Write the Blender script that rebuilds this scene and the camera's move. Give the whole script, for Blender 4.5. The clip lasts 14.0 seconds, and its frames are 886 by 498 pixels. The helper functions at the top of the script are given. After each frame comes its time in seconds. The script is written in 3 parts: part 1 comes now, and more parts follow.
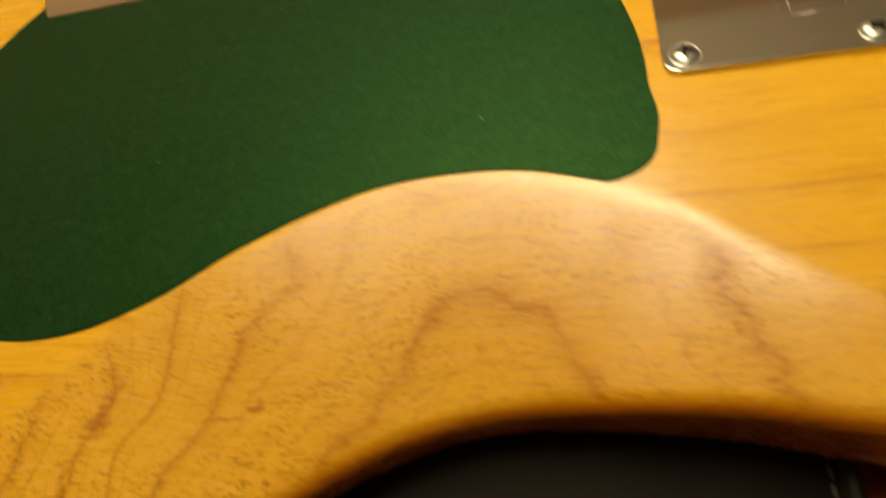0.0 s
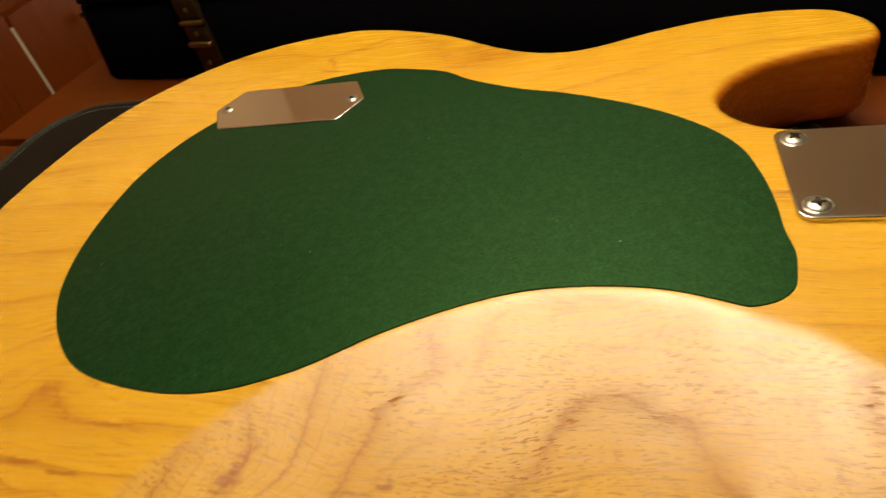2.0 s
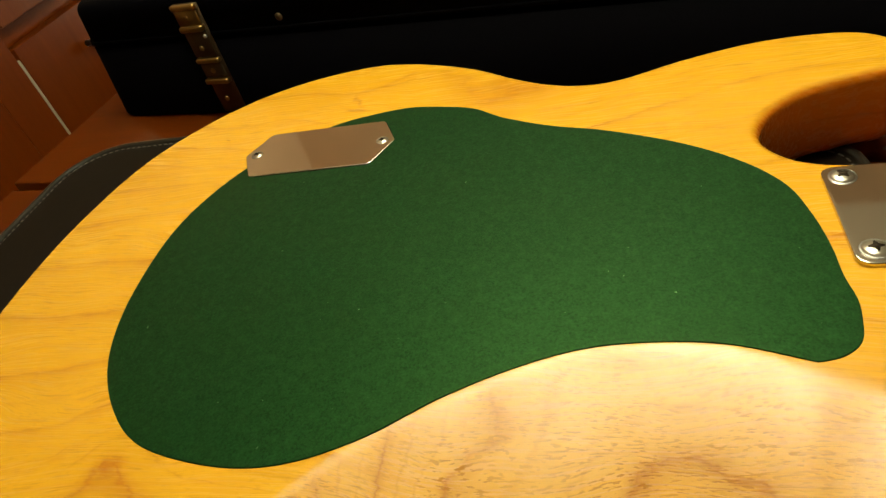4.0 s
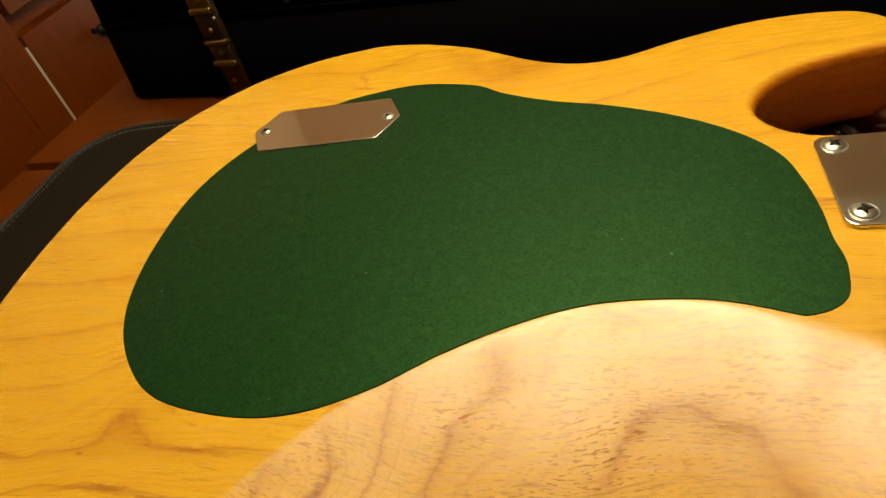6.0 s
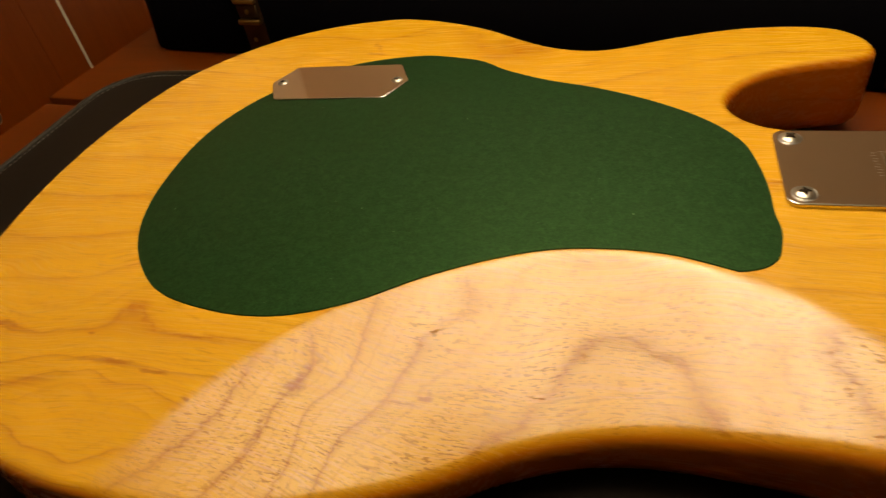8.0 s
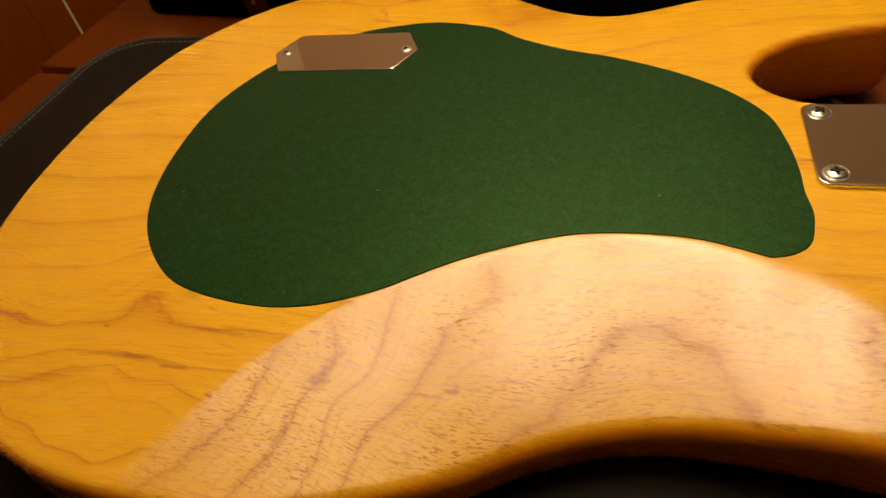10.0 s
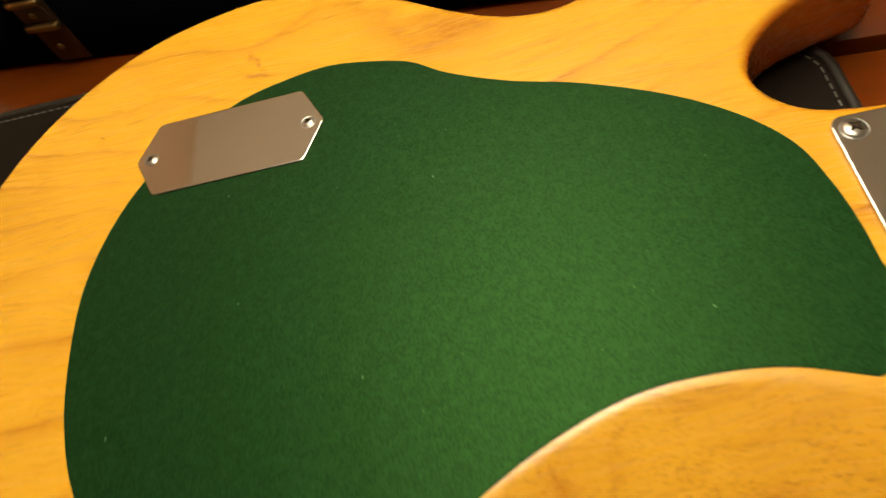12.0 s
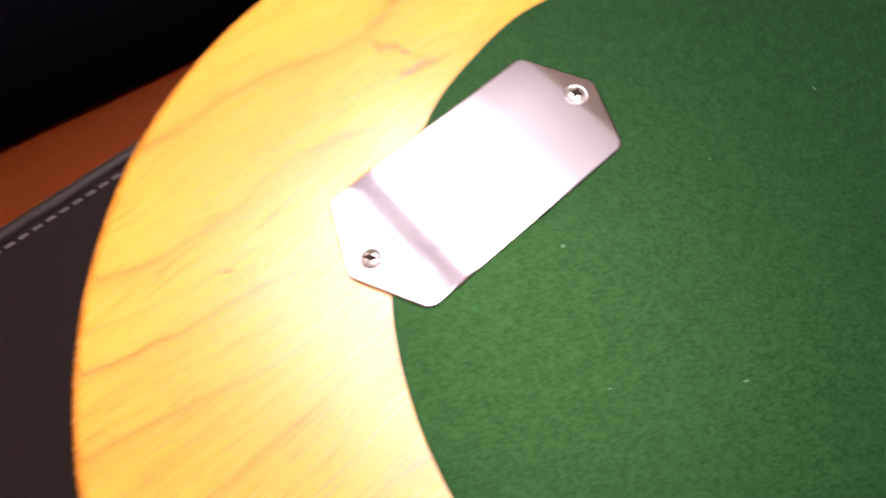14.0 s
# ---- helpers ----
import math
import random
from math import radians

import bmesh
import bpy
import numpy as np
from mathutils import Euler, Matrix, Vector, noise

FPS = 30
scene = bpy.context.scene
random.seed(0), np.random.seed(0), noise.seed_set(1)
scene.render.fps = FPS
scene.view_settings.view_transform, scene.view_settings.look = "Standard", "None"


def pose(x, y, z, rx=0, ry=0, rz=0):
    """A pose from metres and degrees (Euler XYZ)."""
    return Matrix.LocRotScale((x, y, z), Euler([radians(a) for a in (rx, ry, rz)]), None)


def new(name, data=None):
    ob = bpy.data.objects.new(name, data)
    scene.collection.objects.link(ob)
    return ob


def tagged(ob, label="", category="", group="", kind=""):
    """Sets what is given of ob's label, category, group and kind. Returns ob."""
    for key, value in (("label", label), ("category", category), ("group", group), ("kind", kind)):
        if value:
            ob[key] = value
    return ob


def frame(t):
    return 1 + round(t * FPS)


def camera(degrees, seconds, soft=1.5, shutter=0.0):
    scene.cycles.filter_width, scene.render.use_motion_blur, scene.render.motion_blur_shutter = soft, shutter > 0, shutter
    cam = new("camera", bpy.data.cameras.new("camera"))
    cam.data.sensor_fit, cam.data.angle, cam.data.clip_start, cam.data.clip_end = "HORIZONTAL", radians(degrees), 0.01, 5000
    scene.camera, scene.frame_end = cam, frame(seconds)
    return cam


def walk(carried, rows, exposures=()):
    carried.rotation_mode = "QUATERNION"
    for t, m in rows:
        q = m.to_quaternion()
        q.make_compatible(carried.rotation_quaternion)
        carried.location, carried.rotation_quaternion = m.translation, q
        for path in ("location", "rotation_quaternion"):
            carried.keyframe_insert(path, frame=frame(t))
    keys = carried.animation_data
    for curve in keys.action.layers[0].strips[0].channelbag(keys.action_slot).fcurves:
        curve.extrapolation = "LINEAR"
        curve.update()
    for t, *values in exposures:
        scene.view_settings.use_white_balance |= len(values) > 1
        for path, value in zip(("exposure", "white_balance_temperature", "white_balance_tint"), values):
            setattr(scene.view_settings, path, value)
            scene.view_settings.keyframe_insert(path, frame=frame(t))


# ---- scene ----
cam = camera(68.27, 14.0, soft=1.4, shutter=0.6)
PATH = [
    (0, pose(-0.0317, -0.1720, 0.1468, 32.53, 12.95, 3.00)),
    (0.5, pose(-0.0757, -0.1754, 0.1433, 44.05, 8.03, 3.58)),
    (1, pose(-0.1027, -0.1680, 0.1448, 49.00, 7.37, -1.67)),
    (1.5, pose(-0.0730, -0.1860, 0.1599, 48.87, 8.95, 3.60)),
    (2, pose(-0.0595, -0.1989, 0.1492, 48.89, 11.04, 10.97)),
    (2.5, pose(-0.0784, -0.2026, 0.1716, 48.93, 10.74, 13.37)),
    (3, pose(-0.0864, -0.2064, 0.1601, 49.99, 10.63, 14.89)),
    (3.5, pose(-0.0757, -0.1860, 0.1665, 48.89, 13.12, 9.53)),
    (6, pose(-0.0740, -0.2017, 0.1640, 48.23, 13.05, 9.85)),
    (6.5, pose(-0.0717, -0.2032, 0.1609, 48.15, 11.80, 10.48)),
    (7, pose(-0.0568, -0.2173, 0.1622, 48.13, 8.79, 12.13)),
    (7.5, pose(-0.0535, -0.2296, 0.1619, 47.84, 8.12, 11.24)),
    (8, pose(-0.0629, -0.2367, 0.1647, 48.93, 8.16, 13.68)),
    (8.5, pose(-0.0716, -0.2355, 0.1640, 48.97, 8.35, 14.63)),
    (10.8, pose(-0.0776, -0.2238, 0.1775, 40.63, 8.70, 11.86)),
    (11, pose(-0.0815, -0.2237, 0.1814, 39.36, 8.79, 11.73)),
    (11.5, pose(-0.1071, -0.1547, 0.2066, 34.36, 10.47, 2.18)),
    (12, pose(-0.1129, -0.1098, 0.1946, 29.72, 11.92, -6.23)),
    (12.3, pose(-0.1709, -0.0631, 0.1917, 23.19, 7.45, -12.57)),
    (12.5, pose(-0.2275, -0.0255, 0.1817, 16.76, 6.12, -24.37)),
    (13, pose(-0.2387, 0.0178, 0.1461, 14.01, 7.96, -38.94)),
    (13.5, pose(-0.2451, 0.0213, 0.1400, 15.32, 5.19, -40.67)),
    (14, pose(-0.2866, 0.0198, 0.1449, 23.86, 1.16, -41.10)),
]
walk(cam, PATH, exposures=[
    (0, -0.50, 7900, 3), (0.5, -0.46, 7450, 5), (1.0, -0.36, 6900, 5), (1.5, -0.22, 6700, 4), (2.5, -0.46, 7500, 11), (3.0, -0.42, 7500, 11), (3.5, -0.20, 7050, -5), (6.0, -0.34, 7450, 3), (6.5, -0.32, 7450, 2), (7.0, -0.48, 7700, 11),
    (7.5, -0.54, 7950, 12), (8.5, -0.54, 8300, 18), (11.0, -0.58, 8500, 20), (11.5, -0.58, 7800, 10), (12.0, -0.24, 7000, 12), (12.5, 0.14, 6350, 31), (13.0, 0.40, 5600, 49), (14.0, 0.42, 5650, 49)])

# ---- world: a closed room at night, no daylight ----
world = bpy.data.worlds.new("world")
scene.world = world
world.use_nodes = True
world.node_tree.nodes["Background"].inputs[0].default_value = (0.9, 0.6, 0.35, 1)
world.node_tree.nodes["Background"].inputs[1].default_value = 0.01

TABLE_Z = -0.0505
PAD_Z = -0.0425
LAMP_GLOW = 12.4
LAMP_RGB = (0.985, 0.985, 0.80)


# ---- materials ----
class Nodes:
    """Short hand for a node material."""

    def __init__(self, name):
        self.mat = bpy.data.materials.new(name)
        self.mat.use_nodes = True
        self.tree = self.mat.node_tree
        self.bsdf = self.tree.nodes["Principled BSDF"]

    def add(self, kind, **settings):
        node = self.tree.nodes.new(kind)
        for key, value in settings.items():
            if key == "operation":
                node.operation = value
            elif key == "blend_type":
                node.blend_type = value
            elif key == "data_type":
                node.data_type = value
            elif key == "wave_type":
                node.wave_type = value
            elif key == "bands_direction":
                node.bands_direction = value
            elif key == "feature":
                node.feature = value
        return node

    def link(self, out, into):
        self.tree.links.new(out, into)

    def value(self, socket, v):
        if isinstance(v, (int, float, tuple, list)):
            socket.default_value = v
        else:
            self.link(v, socket)

    def coords(self, scale=(1, 1, 1), turn=0.0, shift=(0, 0, 0)):
        tex = self.add("ShaderNodeTexCoord")
        m = self.add("ShaderNodeMapping")
        m.inputs["Scale"].default_value = scale
        m.inputs["Rotation"].default_value = (0, 0, radians(turn))
        m.inputs["Location"].default_value = shift
        self.link(tex.outputs["Object"], m.inputs["Vector"])
        return m.outputs["Vector"]

    def noise(self, vector, scale, detail=4.0, rough=0.5, distort=0.0):
        n = self.add("ShaderNodeTexNoise")
        n.inputs["Scale"].default_value = scale
        n.inputs["Detail"].default_value = detail
        n.inputs["Roughness"].default_value = rough
        n.inputs["Distortion"].default_value = distort
        self.link(vector, n.inputs["Vector"])
        return n.outputs["Fac"]

    def attribute(self, name):
        n = self.add("ShaderNodeAttribute")
        n.attribute_name = name
        return n.outputs["Fac"]

    def math(self, op, a, b=0.0):
        n = self.add("ShaderNodeMath", operation=op)
        self.value(n.inputs[0], a)
        self.value(n.inputs[1], b)
        return n.outputs[0]

    def ramp(self, fac, stops):
        n = self.add("ShaderNodeValToRGB")
        els = n.color_ramp.elements
        while len(els) < len(stops):
            els.new(0.5)
        for el, (p, c) in zip(els, stops):
            el.position = p
            el.color = (*c, 1) if isinstance(c, tuple) else (c, c, c, 1)
        self.link(fac, n.inputs[0])
        return n.outputs[0]

    def mix(self, fac, a, b, how="MIX"):
        n = self.add("ShaderNodeMix", data_type="RGBA", blend_type=how)
        self.value(n.inputs[0], fac)
        self.value(n.inputs[6], (*a, 1) if isinstance(a, tuple) and len(a) == 3 else a)
        self.value(n.inputs[7], (*b, 1) if isinstance(b, tuple) and len(b) == 3 else b)
        return n.outputs[2]

    def bump(self, height, strength, distance):
        n = self.add("ShaderNodeBump")
        n.inputs["Strength"].default_value = strength
        n.inputs["Distance"].default_value = distance
        self.link(height, n.inputs["Height"])
        self.link(n.outputs[0], self.bsdf.inputs["Normal"])

    def finish(self, color=None, rough=0.5, metal=0.0, coat=0.0, spec=0.5):
        if color is not None:
            self.value(self.bsdf.inputs["Base Color"], (*color, 1) if isinstance(color, tuple) and len(color) == 3 else color)
        self.value(self.bsdf.inputs["Roughness"], rough)
        self.value(self.bsdf.inputs["Metallic"], metal)
        self.bsdf.inputs["Coat Weight"].default_value = coat
        self.bsdf.inputs["Specular IOR Level"].default_value = spec
        return self.mat


def ash_wood():
    """Satin-varnished ash: fine streaks along x on the flat face, rings cut into arches on the carved slope, a few brown figure marks."""
    n = Nodes("ash_wood")
    base = n.coords()
    sep = n.add("ShaderNodeSeparateXYZ")
    n.link(base, sep.inputs[0])
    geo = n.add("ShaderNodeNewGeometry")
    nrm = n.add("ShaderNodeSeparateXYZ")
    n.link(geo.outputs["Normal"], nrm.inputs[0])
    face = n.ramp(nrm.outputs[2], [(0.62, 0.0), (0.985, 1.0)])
    cut = n.attribute("carved")
    wob = n.noise(n.coords((60, 110, 60)), 1.0, 3.0, 0.55)
    jag = n.noise(n.coords((140, 620, 200)), 1.0, 2.0, 0.6)

    # growth rings: wide wandering loops on the carved slope, long lines on the flat face
    loops = n.math("ADD", n.attribute("ring_cut"), n.math("MULTIPLY", n.math("SUBTRACT", wob, 0.5), 0.30))
    loops = n.math("ADD", loops, n.math("MULTIPLY", n.math("SUBTRACT", jag, 0.5), 0.14))
    arch_saw = n.math("FRACT", n.math("ADD", loops, 10.0))
    arch = n.ramp(arch_saw, [(0.0, 0.80), (0.035, 0.42), (0.10, 0.12), (0.30, 0.02), (0.34, 0.28), (0.37, 0.03), (0.62, 0.04), (0.66, 0.38), (0.70, 0.08), (0.86, 0.14), (0.95, 0.50), (1.0, 1.0)])
    ring_breaks = n.ramp(n.noise(n.coords((38, 60, 40)), 1.0, 3.0, 0.6), [(0.30, 0.45), (0.52, 1.0)])
    arch = n.math("MULTIPLY", arch, ring_breaks)

    long_lines = n.math("ADD", n.attribute("ring_flat"), n.math("MULTIPLY", n.math("SUBTRACT", wob, 0.5), 0.15))
    long_lines = n.math("ADD", long_lines, n.math("MULTIPLY", n.math("SUBTRACT", jag, 0.5), 0.08))
    line_saw = n.math("FRACT", n.math("ADD", long_lines, 20.0))
    lines = n.ramp(line_saw, [(0.0, 0.85), (0.03, 0.30), (0.08, 0.04), (0.40, 0.0), (0.49, 0.25), (0.52, 0.03), (0.74, 0.05), (0.92, 0.28), (0.975, 0.60), (1.0, 1.0)])
    thin = n.ramp(n.math("FRACT", n.math("MULTIPLY", n.math("ADD", long_lines, 20.0), 3.3)), [(0.0, 0.35), (0.05, 0.06), (0.20, 0.0), (0.70, 0.0), (0.93, 0.16), (0.985, 0.55), (1.0, 0.30)])
    thin = n.math("MULTIPLY", thin, n.ramp(n.noise(n.coords((26, 120, 40)), 1.0, 3.0, 0.6), [(0.46, 0.0), (0.60, 1.0)]))
    lines = n.math("MAXIMUM", lines, thin)
    patch = n.ramp(n.noise(n.coords((13, 34, 12)), 1.0, 3.0, 0.6), [(0.40, 0.22), (0.62, 1.0)])
    lower = n.add("ShaderNodeMapping")
    lower.vector_type = "TEXTURE"
    lower.inputs["Location"].default_value = (-0.248, -0.130, 0)
    lower.inputs["Scale"].default_value = (0.090, 0.048, 1.0)
    n.link(base, lower.inputs["Vector"])
    reach = n.add("ShaderNodeVectorMath", operation="LENGTH")
    n.link(lower.outputs["Vector"], reach.inputs[0])
    patch = n.math("MAXIMUM", patch, n.ramp(reach.outputs["Value"], [(0.75, 0.90), (1.0, 0.0)]))
    lines = n.math("MULTIPLY", lines, patch)

    # the fibres sway a little round the figure
    sway = n.math("MULTIPLY", n.math("SUBTRACT", n.noise(n.coords((9, 22, 10)), 1.0, 2.0, 0.5), 0.5), 0.030)
    lift = n.add("ShaderNodeCombineXYZ")
    n.link(sway, lift.inputs[1])
    swayed = n.add("ShaderNodeVectorMath", operation="ADD")
    n.link(base, swayed.inputs[0])
    n.link(lift.outputs[0], swayed.inputs[1])

    def along(scale):
        m = n.add("ShaderNodeMapping")
        m.inputs["Scale"].default_value = scale
        n.link(swayed.outputs[0], m.inputs["Vector"])
        return m.outputs["Vector"]

    fine = n.noise(along((26, 1100, 400)), 1.0, 3.0, 0.65)
    fibre = n.ramp(n.noise(along((75, 1250, 400)), 1.0, 2.0, 0.5), [(0.56, 0.0), (0.68, 1.0)])
    fibre = n.math("MULTIPLY", fibre, n.ramp(n.noise(along((14, 60, 20)), 1.0, 2.0, 0.5), [(0.40, 0.15), (0.60, 1.0)]))
    fine_dark = n.ramp(fine, [(0.45, 0.0), (0.72, 1.0)])
    pores = n.noise(along((330, 1700, 900)), 1.0, 1.0, 0.4)
    pore_dark = n.ramp(pores, [(0.585, 0.0), (0.635, 1.0)])
    swarm = n.ramp(n.noise(n.coords((30, 45, 45)), 1.0, 2.0, 0.5), [(0.34, 0.25), (0.58, 1.0)])
    swarm = n.math("MULTIPLY", swarm, n.ramp(arch_saw, [(0.0, 1.0), (0.30, 0.75), (0.60, 0.45), (0.85, 0.70), (1.0, 1.0)]))
    pore_dark = n.math("MULTIPLY", n.math("MULTIPLY", pore_dark, swarm), n.math("MULTIPLY", face, n.math("ADD", n.math("MULTIPLY", cut, 0.75), 0.25)))
    streak = n.ramp(n.noise(along((7, 330, 120)), 1.0, 3.0, 0.6), [(0.50, 0.0), (0.74, 1.0)])
    cloud = n.noise(n.coords((7, 16, 12)), 1.0, 3.0, 0.55)

    c = n.mix(cloud, (0.61, 0.267, 0.0115), (0.765, 0.388, 0.029))
    # sides and rim painted darker and redder, in place of shade and warm bounce
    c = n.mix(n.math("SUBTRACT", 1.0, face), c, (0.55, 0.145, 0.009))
    c = n.mix(n.math("MULTIPLY", n.math("MULTIPLY", lines, n.math("SUBTRACT", 1.0, cut)), 0.92), c, (0.36, 0.098, 0.006))
    c = n.mix(n.math("MULTIPLY", n.math("MULTIPLY", arch, n.math("MULTIPLY", cut, face)), 0.85), c, (0.34, 0.098, 0.008))
    c = n.mix(n.math("MULTIPLY", n.math("MULTIPLY", fine_dark, face), 0.30), c, (0.50, 0.205, 0.012))
    c = n.mix(n.math("MULTIPLY", n.math("MULTIPLY", streak, face), 0.30), c, (0.52, 0.180, 0.009))
    c = n.mix(n.math("MULTIPLY", n.math("MULTIPLY", fibre, face), 0.55), c, (0.36, 0.130, 0.008))
    c = n.mix(n.math("MULTIPLY", pore_dark, 0.85), c, (0.26, 0.085, 0.008))

    # figure marks of the board: x, y, half length, half width, turn, strength (mm, degrees)
    warp = n.add("ShaderNodeTexNoise")
    warp.inputs["Scale"].default_value = 130.0
    warp.inputs["Detail"].default_value = 3.0
    n.link(base, warp.inputs["Vector"])
    shift = n.add("ShaderNodeVectorMath", operation="MULTIPLY_ADD")
    n.link(warp.outputs["Color"], shift.inputs[0])
    shift.inputs[1].default_value = (0.012, 0.005, 0.0)
    shift.inputs[2].default_value = (-0.006, -0.0025, 0.0)
    bent = n.add("ShaderNodeVectorMath", operation="ADD")
    n.link(base, bent.inputs[0])
    n.link(shift.outputs[0], bent.inputs[1])
    mark = 0.0
    for x, y, half, wide, turn, much in (
            (-300, -113, 15, 1.5, -6, 1.0), (-290, -116, 10, 0.9, -4, 0.7), (-240, -126, 20, 1.7, 0, 1.0), (-219, -127.5, 8, 1.4, -3, 0.9), (-215, -111, 26, 1.2, -4, 0.55),
            (-318, -110, 12, 1.2, 0, 0.6), (-255, -114, 2.2, 0.9, 0, 0.9), (-199, -136, 3.0, 1.2, -5, 0.8), (-245, -101, 4, 6, 20, 0.45), (-268, -138, 22, 3.4, 14, 0.45),
            (-123, -116, 2.6, 2.0, 0, 1.0), (-131, -120, 9, 0.8, 8, 0.6), (-167, -120, 10, 2.6, 62, 0.8), (-174, -142, 16, 2.0, 76, 0.45), (-200, 140, 30, 1.6, 12, 0.45),
            (-216, 125, 11, 2.4, -62, 0.7), (-214, 116, 10, 1.7, -14, 0.7), (-288, 100, 3.0, 1.0, -50, 0.9)):
        m = n.add("ShaderNodeMapping")
        m.vector_type = "TEXTURE"
        m.inputs["Location"].default_value = (x / 1000, y / 1000, 0)
        m.inputs["Rotation"].default_value = (0, 0, radians(turn))
        m.inputs["Scale"].default_value = (half / 1000, wide / 1000, 1.0)
        n.link(bent.outputs[0], m.inputs["Vector"])
        far = n.add("ShaderNodeVectorMath", operation="LENGTH")
        n.link(m.outputs["Vector"], far.inputs[0])
        one = n.math("MULTIPLY", n.math("MAXIMUM", n.math("SUBTRACT", 1.0, far.outputs["Value"]), 0.0), much)
        mark = n.math("MAXIMUM", one, mark)
    mark = n.math("MULTIPLY", mark, n.ramp(n.noise(along((45, 950, 300)), 1.0, 2.0, 0.6), [(0.36, 0.25), (0.60, 1.0)]))
    c = n.mix(n.math("MINIMUM", n.math("MULTIPLY", mark, 1.8), 0.75), c, (0.32, 0.085, 0.007))

    open_grain = n.math("MINIMUM", n.math("ADD", pore_dark, n.math("MULTIPLY", n.math("MULTIPLY", arch, cut), 0.42)), 1.0)
    n.bump(n.math("SUBTRACT", 1.0, pore_dark), 0.12, 0.0003)
    rough = n.ramp(fine, [(0.2, 0.24), (0.8, 0.30)])
    n.bsdf.inputs["Coat Roughness"].default_value = 0.21
    mat = n.finish(c, rough, coat=0.45, spec=0.32)
    n.link(n.math("MULTIPLY", n.math("SUBTRACT", 1.0, open_grain), 0.55), n.bsdf.inputs["Coat Weight"])
    n.link(n.math("MULTIPLY", n.math("SUBTRACT", 1.0, open_grain), 0.32), n.bsdf.inputs["Specular IOR Level"])
    return mat


def green_felt():
    """Green felt: dense short fibres with paler tufts, a little lint."""
    n = Nodes("green_felt")
    f = n.noise(n.coords(), 1150.0, 3.0, 0.75)
    g = n.noise(n.coords(), 26.0, 4.0, 0.6)
    h = n.noise(n.coords(), 240.0, 3.0, 0.65)
    fuzz = n.ramp(f, [(0.36, 0.0), (0.64, 1.0)])
    c = n.mix(fuzz, (0.0008, 0.0080, 0.0029), (0.0029, 0.0240, 0.0073))
    c = n.mix(n.math("MULTIPLY", n.ramp(g, [(0.35, 0.0), (0.65, 1.0)]), 0.30), c, (0.0013, 0.0130, 0.0030))
    c = n.mix(n.math("MULTIPLY", n.ramp(h, [(0.52, 0.0), (0.70, 1.0)]), 0.20), c, (0.0050, 0.0340, 0.0105))
    lint = n.noise(n.coords((1, 1, 1)), 420.0, 2.0, 0.5)
    c = n.mix(n.ramp(lint, [(0.765, 0.0), (0.79, 0.4)]), c, (0.22, 0.30, 0.20))
    n.bump(n.math("ADD", f, n.math("MULTIPLY", h, 0.3)), 0.15, 0.0005)
    n.bsdf.inputs["Specular Tint"].default_value = (0.39, 1.0, 0.23, 1)
    mat = n.finish(c, 0.47, spec=0.32)
    tufts = n.math("ADD", n.math("MULTIPLY", fuzz, 0.12), n.math("MULTIPLY", n.ramp(h, [(0.40, 0.0), (0.68, 1.0)]), 0.07))
    n.link(n.math("ADD", tufts, 0.21), n.bsdf.inputs["Specular IOR Level"])
    return mat


def nickel(name, rough=0.055, tone=(0.62, 0.57, 0.53)):
    n = Nodes(name)
    streak = n.noise(n.coords((900, 14, 60)), 1.0, 3.0, 0.6)
    smear = n.noise(n.coords(), 60.0, 4.0, 0.6)
    r = n.math("ADD", n.math("MULTIPLY", streak, 0.02), n.math("MULTIPLY", smear, 0.04))
    n.bump(streak, 0.02, 0.0001)
    return n.finish(tone, n.math("ADD", r, rough - 0.03), metal=1.0)


def plain(name, rgb, rough=0.5, metal=0.0, vary=0.12, scale=40.0, bump=0.0, dist=0.001, coat=0.0, spec=0.5):
    n = Nodes(name)
    v = n.noise(n.coords(), scale, 5.0, 0.6)
    dark = tuple(c * (1 - vary) for c in rgb)
    lite = tuple(min(1.0, c * (1 + vary)) for c in rgb)
    c = n.mix(v, dark, lite)
    if bump:
        n.bump(v, bump, dist)
    r = n.math("ADD", n.math("MULTIPLY", v, 0.12), rough - 0.06)
    return n.finish(c, r, metal=metal, coat=coat, spec=spec)


def red_wood(name, dark, lite, along=(3, 60, 60), rough=0.3, coat=0.4, gloss=0.22):
    n = Nodes(name)
    g = n.noise(n.coords(along), 1.0, 5.0, 0.6, 0.8)
    h = n.noise(n.coords(tuple(4 * a for a in along)), 1.0, 3.0, 0.6)
    blot = n.noise(n.coords(), 5.0, 3.0, 0.5)
    c = n.mix(g, dark, lite)
    c = n.mix(n.math("MULTIPLY", h, 0.4), c, tuple(0.5 * d for d in dark))
    c = n.mix(n.math("MULTIPLY", blot, 0.3), c, lite)
    n.bump(h, 0.05, 0.0005)
    n.bsdf.inputs["Coat Roughness"].default_value = gloss
    return n.finish(c, rough, coat=coat, spec=0.10)


